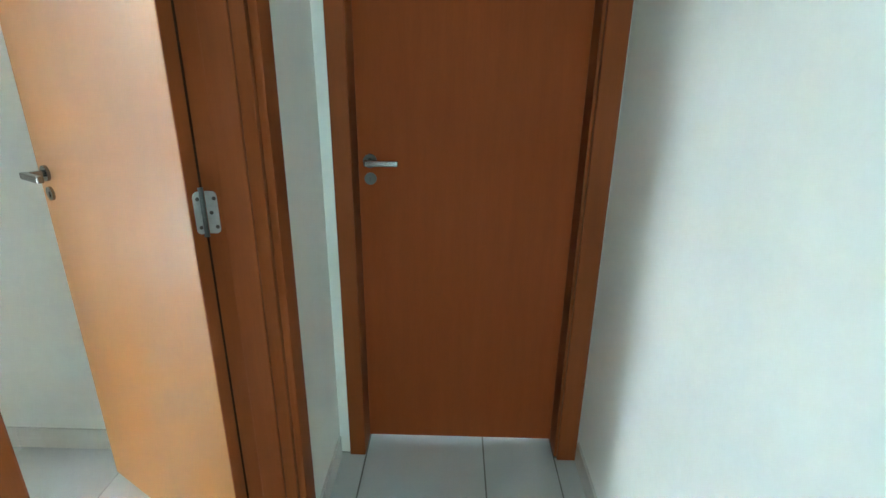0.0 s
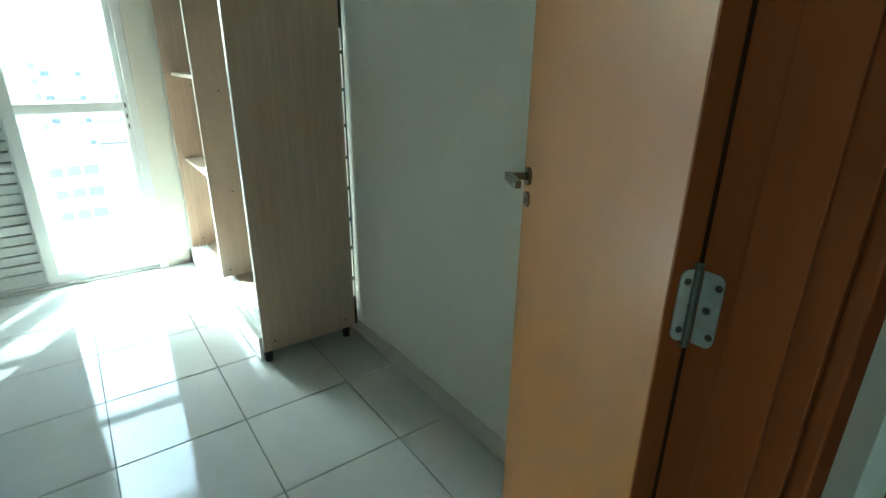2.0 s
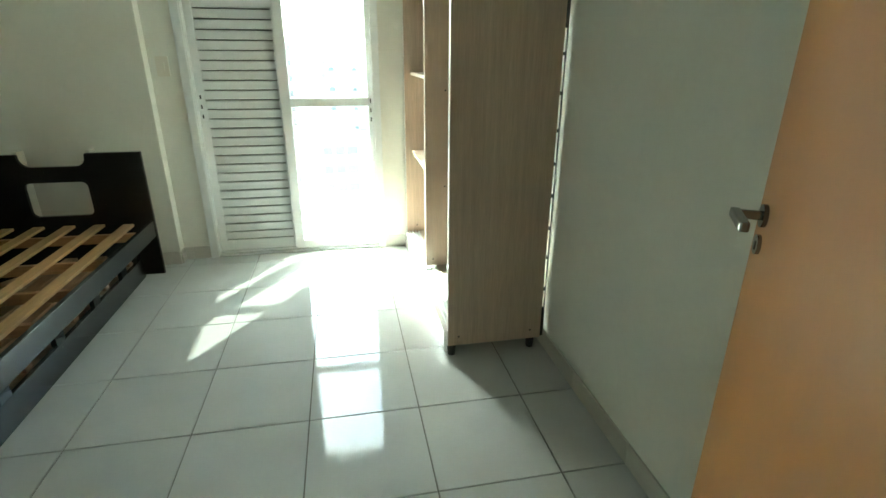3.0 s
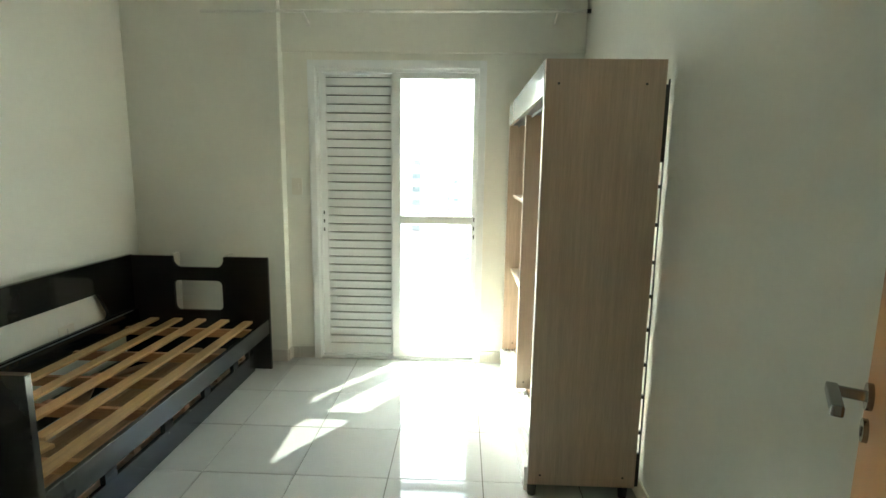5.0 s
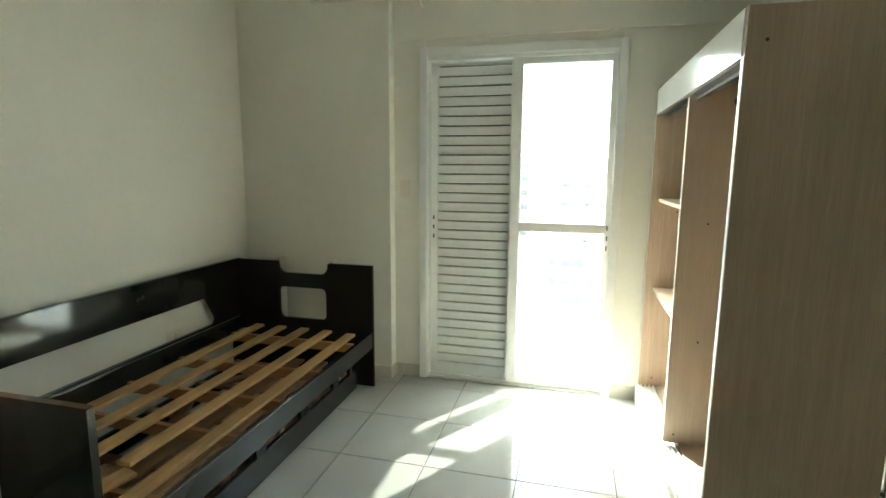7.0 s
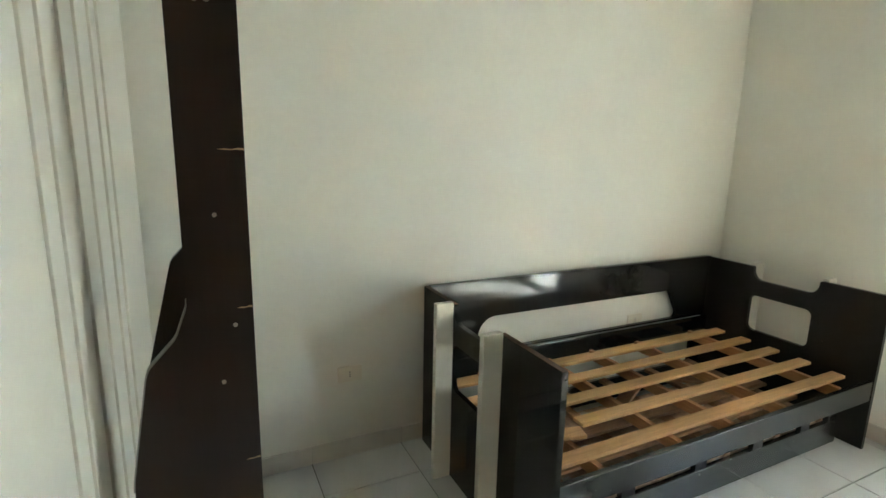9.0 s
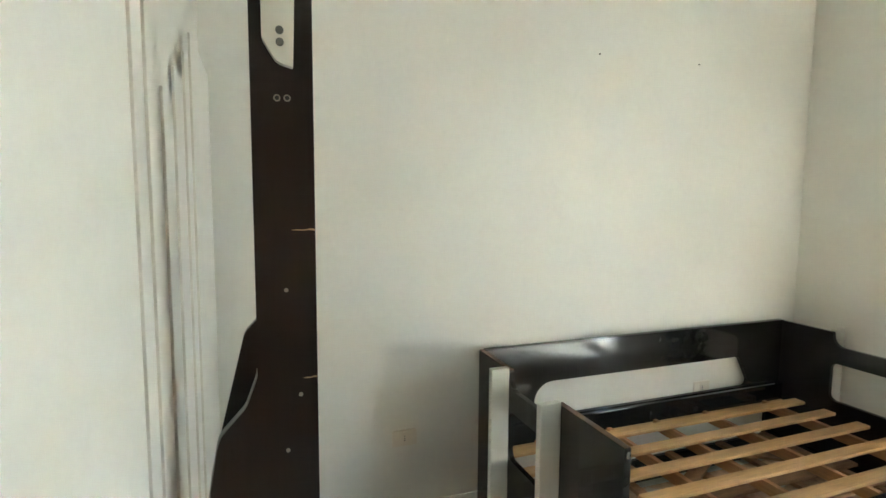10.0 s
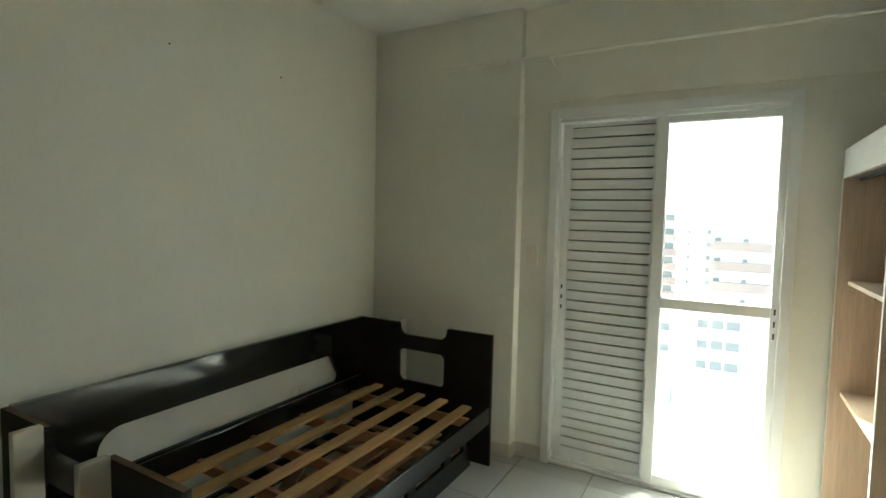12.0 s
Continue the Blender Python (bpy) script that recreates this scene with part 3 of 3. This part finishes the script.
for x, y, n, turn in ((-1.66, 0.33, 0.21, 28), (-1.62, 0.74, 0.16, -35), (-1.7, -0.3, 0.3, 8)):
    bm = boxes(((-0.033, -n, 0.1685), (0.033, n, 0.184)), bevel=0.002)
    bmesh.ops.transform(bm, matrix=pose(x, y, 0, 0, 0, turn), verts=bm.verts[:])
    part("broken_slat", bm, PINE_UNDER, tr, "loose broken pine slat")
for y in (-0.5, -0.1, 0.3, 0.65, 0.98):
    part("batten", boxes(((-1.846, y - 0.022, 0.1484), (-1.087, y + 0.022, 0.168)), bevel=0.002), PINE_UNDER, tr)
for y in (-0.62, -0.3, 0.1, 0.47, 0.82, 1.04):
    part("spacer_block", boxes(((-1.086, y - 0.035, 0.1485), (-1.0625, y + 0.035, 0.192)), bevel=0.002), WENGE, tr)
for x in (-1.83, -1.11):
    for y in (-0.6, 1.02):
        part("castor", rod((x - 0.01, y, 0.024), (x + 0.01, y, 0.024), 0.0238, 14), BLACKPL, tr)

# ---- dismantled boards against the door wall ----


def guard_board(name, x, dy, dz, label, fittings):
    g = thing(name, (x, -1.7 + dy, 0), label, "board")
    prof = [(-1.588, 0.0), (-1.588, 1.912), (-1.711, 1.912), (-1.711, 1.10), (-1.735, 1.035), (-1.79, 0.975), (-1.83, 0.74), (-1.86, 0.0)]
    ol = rounded([(a + dy, max(0.0, b + dz) if b > 0 else 0.0) for a, b in prof], [0, 0.004, 0.012, 0.06, 0.05, 0.06, 0.3, 0], 6)
    part("board", board(ol, [], lambda u, v, w: (x - w, u, v), 0.025), WENGE_UP, g)
    # grey strip along the curve: light caught by the edge, put into colour
    run = [p for p in ol if p[0] < -1.7 and 0.0 < p[1] < 1.2]
    bm = bmesh.new()
    rows = [[bm.verts.new((x + 0.0006 - k * 0.0262, p[0] - 0.0008 - 0.0016 * q, p[1] + 0.0008 * q)) for k, q in ((0, 0), (0, 1), (1, 1), (1, 0))] for p in run]
    for ra, rb in zip(rows, rows[1:]):
        for k in range(4):
            bm.faces.new((ra[k - 1], ra[k], rb[k], rb[k - 1]))
    part("edge_band", bm, BANDGREY, g, "grey strip painting the light on the board's edge")
    if fittings:
        pl = rounded([(-1.687, 1.928), (-1.622, 1.922), (-1.628, 1.737), (-1.66, 1.745), (-1.687, 1.79)], [0.004, 0.004, 0.002, 0.03, 0.03], 5)
        p = part("end_plate", board(pl, [], lambda u, v, w: (x + 0.0005 + w, u, v), 0.018), CREAM, g, "cream end plate with two bolts")
        for z in (1.783, 1.806):
            part("bolt", rod((x + 0.0186, -1.653, z), (x + 0.0235, -1.653, z), 0.0078, 14), BOLT, p, "dull steel bolt head")
        for y, z in ((-1.66, 1.678), (-1.64, 1.679)):
            h = part("fitting_ring", rod((x + 0.0003, y, z), (x + 0.0014, y, z), 0.0072, 14), PLUG, g, "worn ring of a drilled hole")
            part("hole", rod((x + 0.0015, y, z), (x + 0.002, y, z), 0.0045, 12), BLACKPL, h)
        for y, z in ((-1.65, 1.282), (-1.653, 0.93), (-1.624, 1.052), (-1.65, 0.6)):
            part("plug", rod((x + 0.0003, y, z), (x + 0.0022, y, z), 0.0045, 12), PLUG, g)
        for z, w in ((1.409, 0.05), (1.088, 0.03), (0.74, 0.03)):
            part("chip", board([(-1.589 - w * a, z + b) for a, b in ((1, 0), (0.7, 0.0015), (0.45, 0.0006), (0.2, 0.003), (0, 0.0024), (0, -0.002), (0.25, -0.0006), (0.5, -0.0018), (0.8, -0.001))], [], lambda u, v, q: (x + 0.0003 + q, u, v), 0.001), WORN, g)
    return g


guard_board("guard_board", -0.95, 0.0, 0.0, "tall dark-stained bed guard board stood upright by the wall", True)
short = thing("guard_board", (-1.02, -1.75, 0), "shorter dark bed board stood behind the tall one", "board", "dismantled bed boards")
so = rounded([(-1.6, 0.0), (-1.6, 1.22), (-1.703, 1.22), (-1.736, 1.185), (-1.813, 0.87), (-1.86, 0.0)], [0, 0.01, 0.03, 0.04, 0.3, 0])
part("board", board(so, [], lambda u, v, w: (-1.0 - w, u, v), 0.022), WENGE_UP, short)
tagged(bpy.data.objects["guard_board"], group="dismantled bed boards")

# thin white sheets stacked upright against the door wall, each set back from the one before
for k, (x0, top) in enumerate(((-0.87, 2.42), (-0.952, 2.4), (-1.075, 1.71), (-1.194, 1.78), (-1.327, 1.85), (-1.405, 1.92))):
    y0 = YD + 0.0005 + 0.0068 * k
    sheet = thing("panel_sheet", (-1.4, y0, 0), "thin white sheet with a beige edge, stacked upright against the wall", "panel", "stacked white sheets")
    ol = rounded([(x0 - 0.002, y0), (x0 - 0.002, y0 + 0.0066), (-1.87 - 0.008 * k, y0 + 0.0066), (-1.87 - 0.008 * k, y0)], [0, 0.002, 0.002, 0], 3)
    z0 = 0.087 if k == 0 else 0.001
    part("sheet", board(ol, [], lambda u, v, w, zz=z0: (u, v, w + zz), top - z0), PVC, sheet)
    part("edge", boxes(((x0 - 0.0018, y0 + 0.0002, z0 + 0.001), (x0, y0 + 0.0056, top - 0.002))), RAWEDGE, sheet, "beige raw edge")

# ---- sockets, switch, wall marks ----


def plate(name, label, centre, axis, w=0.072, h=0.112, socket=True):
    c = Vector(centre)
    t = thing(name, centre, label, "switch" if not socket else "socket")
    def place(u, v, q):
        return (c.x + q, c.y + u, c.z + v) if axis == "x" else (c.x + u, c.y - q, c.z + v)
    ol = rounded([(-w / 2, -h / 2), (w / 2, -h / 2), (w / 2, h / 2), (-w / 2, h / 2)], [0.006] * 4)
    part("cover", board(ol, [], place, 0.007), PLASTIC, t)
    k = rounded([(-0.013, -0.022), (0.013, -0.022), (0.013, 0.022), (-0.013, 0.022)], [0.004] * 4)
    part("insert", board(k, [], lambda u, v, q: place(u, v, q + 0.0072), 0.003), PLASTIC, t)
    if socket:
        for z in (-0.01, 0.0, 0.01):
            d = rounded([(-0.0025, z - 0.0025), (0.0025, z - 0.0025), (0.0025, z + 0.0025), (-0.0025, z + 0.0025)], [0.001] * 4)
            part("pin_hole", board(d, [], lambda u, v, q: place(u, v, q + 0.0104), 0.0004), DARKMETAL, t)
    return t


plate("wall_socket", "cream wall socket low on the painted wall", (XL, -1.11, 0.407), "x", 0.112, 0.072)
plate("wall_socket", "cream wall socket behind the day bed", (XL, 0.638, 0.43), "x", 0.112, 0.072)
plate("light_switch", "cream light switch beside the balcony door", (-0.845, YW, 1.255), "y", 0.072, 0.115, False)
for y, z in ((-0.127, 2.19), (0.5, 2.2)):
    nail = thing("wall_nail", (XL, y, z), "small dark nail in the painted plaster wall", "nail")
    part("head", rod((XL, y, z), (XL + 0.004, y, z), 0.004, 8), DARKMETAL, nail)

# ---- outside ----
structure("balcony", boxes(((-1.2, YW + 0.1505, -0.18), (0.68, 2.85, -0.02))), CONCRETE, "pale sunlit balcony floor slab", "balcony")
# unseen slab added to keep the sun off the wardrobe's upper part
structure("balcony_ceiling", boxes(((-2.2, YW + 0.1505, 2.62), (0.6395, SUN_CUT_EDGE, 2.8))), CEIL, "added white slab that cuts the sun above the balcony door", "balcony")
# unseen wall added beside the balcony; its openings cut the reflected-sun lamp's beam
structure("balcony_end_wall", boxes(
    ((0.64, YW + 0.1505, -0.02), (0.7, 1.72, 3.4)), ((0.64, 2.33, -0.02), (0.7, 2.46, 2.17)), ((0.64, 2.66, -0.02), (0.7, 3.2, 3.4)),
    ((0.64, 1.72, 2.17), (0.7, 2.66, 3.4))), WALL, "added white wall whose opening shapes the reflected-sun beam", "wall")
structure("ground", boxes(((-900, 20, -24.5), (900, 1500, -24))), CITY, "hazy city ground far below", "ground")
rnd = random.Random(4)


def tower(x0, x1, y, d, top, mat, label, floors, pitch, windows, bands=None):
    """An apartment building; windows: centres across the front as shares of its width, their width and height; bands: balcony fronts from one share to another."""
    t = thing("apartment_building", ((x0 + x1) / 2, y, -24), label, "building", "distant apartment buildings")
    w = x1 - x0
    part("wall", boxes(((x0, y, -24), (x1, y + d, top))), mat, t)
    part("roof", boxes(((x0 - 0.4, y - 0.4, top + 0.001), (x1 + 0.4, y + d + 0.4, top + 0.5))), FACADE, t)
    part("roof_tank", boxes(((x0 + w * 0.3, y + 2, top + 0.501), (x0 + w * 0.62, y + 6, top + 2.3))), FACADE, t)
    for f in range(floors):
        zf = top - (f + 1) * pitch
        for c, ww, wh in windows:
            cx = x0 + c * w
            win_ = part("window", boxes(((cx - ww / 2, y - 0.06, zf + 1.0), (cx + ww / 2, y - 0.001, zf + 1.0 + wh))), PANE_FAR, t)
            part("sill", boxes(((cx - ww / 2 - 0.1, y - 0.2, zf + 0.9), (cx + ww / 2 + 0.1, y - 0.001, zf + 0.999))), FACADE, win_)
        if bands:
            part("balcony", boxes(((x0 + bands[0] * w, y - 1.3, zf - 0.15), (x0 + bands[1] * w, y - 0.002, zf + 1.25))), FACADE_B, t, "brownish balcony front")


PALE_BLOCK = "pale distant apartment building with rows of small windows"
BROWN_BLOCK = "distant apartment building with brownish balcony bands"
# beyond the balcony: a balconied tower, a white block with few windows, a brown-banded block, low roofs before them
tower(-26, -8.7, 115, 12, 3.6, FACADE, BROWN_BLOCK, 6, 3.0, ((0.2, 2.2, 1.5), (0.55, 2.2, 1.5), (0.9, 2.0, 1.5)), (0.8, 1.0))
tower(-10.2, -2.6, 136, 14, 0.6, FACADE, PALE_BLOCK, 5, 3.05, ((0.08, 1.0, 1.3), (0.32, 0.8, 1.1), (0.9, 1.2, 1.3)))
tower(-1.9, 14, 90, 12, 0.55, FACADE, BROWN_BLOCK, 4, 3.2, ((0.06, 1.0, 0.9), (0.3, 0.7, 0.8), (0.6, 1.4, 0.9), (0.86, 1.0, 0.9)), (0.0, 1.0))
tower(-2.5, 2.6, 70, 9, -10.2, FACADE_C, "low grey block with bluish windows", 3, 2.6, ((0.12, 1.2, 1.0), (0.45, 1.3, 1.1), (0.78, 1.5, 1.1)))
tower(-9.5, -5.6, 74, 8, -11.6, FACADE_C, "low grey block with bluish windows", 2, 2.9, ((0.3, 1.1, 1.0), (0.75, 1.1, 1.0)))
for x0, x1, y, top in ((-44, -29, 150, 4.2), (-70, -49, 170, 2.0), (17, 36, 120, 2.4), (40, 66, 160, 4.0), (4, 30, 210, 3.4), (-40, -12, 220, 4.6)):
    tower(x0, x1, y, 12, top, FACADE, PALE_BLOCK, 5, 3.1, ((0.12, 1.5, 1.3), (0.37, 1.5, 1.3), (0.63, 1.5, 1.3), (0.88, 1.5, 1.3)))

# ---- floor tiles and skirting ----
G, J = 0.43, 0.0026
floor = structure("floor", boxes(((-4.3, -4.6, -0.12), (-1.6, YH, -0.006)), ((-1.6, YR - T, -0.12), (XE + T, YH, -0.006)), ((XL - T, YH, -0.12), (XE + T, YW + 0.15, -0.006))), GROUT, "glossy cream ceramic tile floor with grey joints", "floor")
ORIGIN[floor.name] = Vector((0, 0, 0))
meshes = {}


def tile(x0, x1, y0, y1):
    x0, x1, y0, y1 = x0 + J, x1 - J, y0 + J, y1 - J
    w, d = round(x1 - x0, 3), round(y1 - y0, 3)
    if w < 0.012 or d < 0.012:
        return
    if (w, d) not in meshes:
        bm = boxes(((-w / 2, -d / 2, -0.0058), (w / 2, d / 2, 0.0)))
        bmesh.ops.bevel(bm, geom=[e for e in bm.edges if all(v.co.z > -0.001 for v in e.verts)], offset=0.0012, segments=2, affect="EDGES")
        me = bpy.data.meshes.new("tile")
        bm.to_mesh(me)
        bm.free()
        me.materials.append(TILE)
        meshes[(w, d)] = me
    ob = new("tile", meshes[(w, d)])
    ob.location = ((x0 + x1) / 2, (y0 + y1) / 2, rnd.uniform(-0.0003, 0.0))
    ob.parent = floor


def tiled(xa, xb, ya, yb):
    for i in range(math.floor(xa / G), math.ceil(xb / G)):
        for j in range(math.floor(ya / G), math.ceil(yb / G)):
            tile(max(xa, i * G), min(xb, i * G + G), max(ya, j * G), min(yb, j * G + G))


tiled(XL, XR, YD, YW)
tiled(OX0, OX1, YH, YD)
HALL = (YR, -2.822, -2.565, -2.135, YH)
for k in range(4):
    for n in range(math.floor(-1.6 / G), math.ceil(1.238 / G)):
        tile(max(-1.6, n * G), min(1.238 if k in (1, 2) else XE, n * G + G), HALL[k], HALL[k + 1])
tiled(-4.16, -1.6, -4.46, YH)

skirt = tagged(new("baseboard"), "cream ceramic skirting tiles along the walls", "baseboard", kind="structure")
ORIGIN[skirt.name] = Vector((0, 0, 0))


def skirting(a, b, inward):
    """Skirting tiles from a to b along a wall; inward: from the wall into the room."""
    a, b, inward = Vector((*a, 0)), Vector((*b, 0)), Vector((*inward, 0))
    d = (b - a).normalized()
    axis = 0 if abs(d.x) > 0.5 else 1
    lo, hi = sorted((a[axis], b[axis]))
    k = math.floor(lo / G)
    while k * G < hi:
        s, e = max(lo, k * G) + 0.0012, min(hi, k * G + G) - 0.0012
        k += 1
        if e - s < 0.01:
            continue
        p, q = a.copy(), a.copy()
        p[axis], q[axis] = s, e
        p.z, q.z = 0.0005, 0.085
        q += inward * 0.009
        part("skirting_tile", boxes((tuple(min(p[i], q[i]) for i in range(3)), tuple(max(p[i], q[i]) for i in range(3))), bevel=0.0015), BASE, skirt)


skirting((XR, YD + 0.01), (XR, YW), (-1, 0))
skirting((XL, YD), (XL, YC), (1, 0))
skirting((XL + 0.01, YC), (XC, YC), (0, -1))
skirting((XC, YC), (XC, YW), (1, 0))
skirting((XC + 0.01, YW), (-0.752, YW), (0, -1))
skirting((0.463, YW), (XR - 0.01, YW), (0, -1))
skirting((XL + 0.01, YD), (OX0 - 0.065, YD), (0, 1))
skirting((OX1 + 0.065, YD), (XR - 0.01, YD), (0, 1))
skirting((OX1 + 0.065, YH), (1.098, YH), (0, -1))
skirting((-1.6, YR), (1.098, YR), (0, 1))
skirting((-1.9, YH), (OX0 - 0.065, YH), (0, -1))
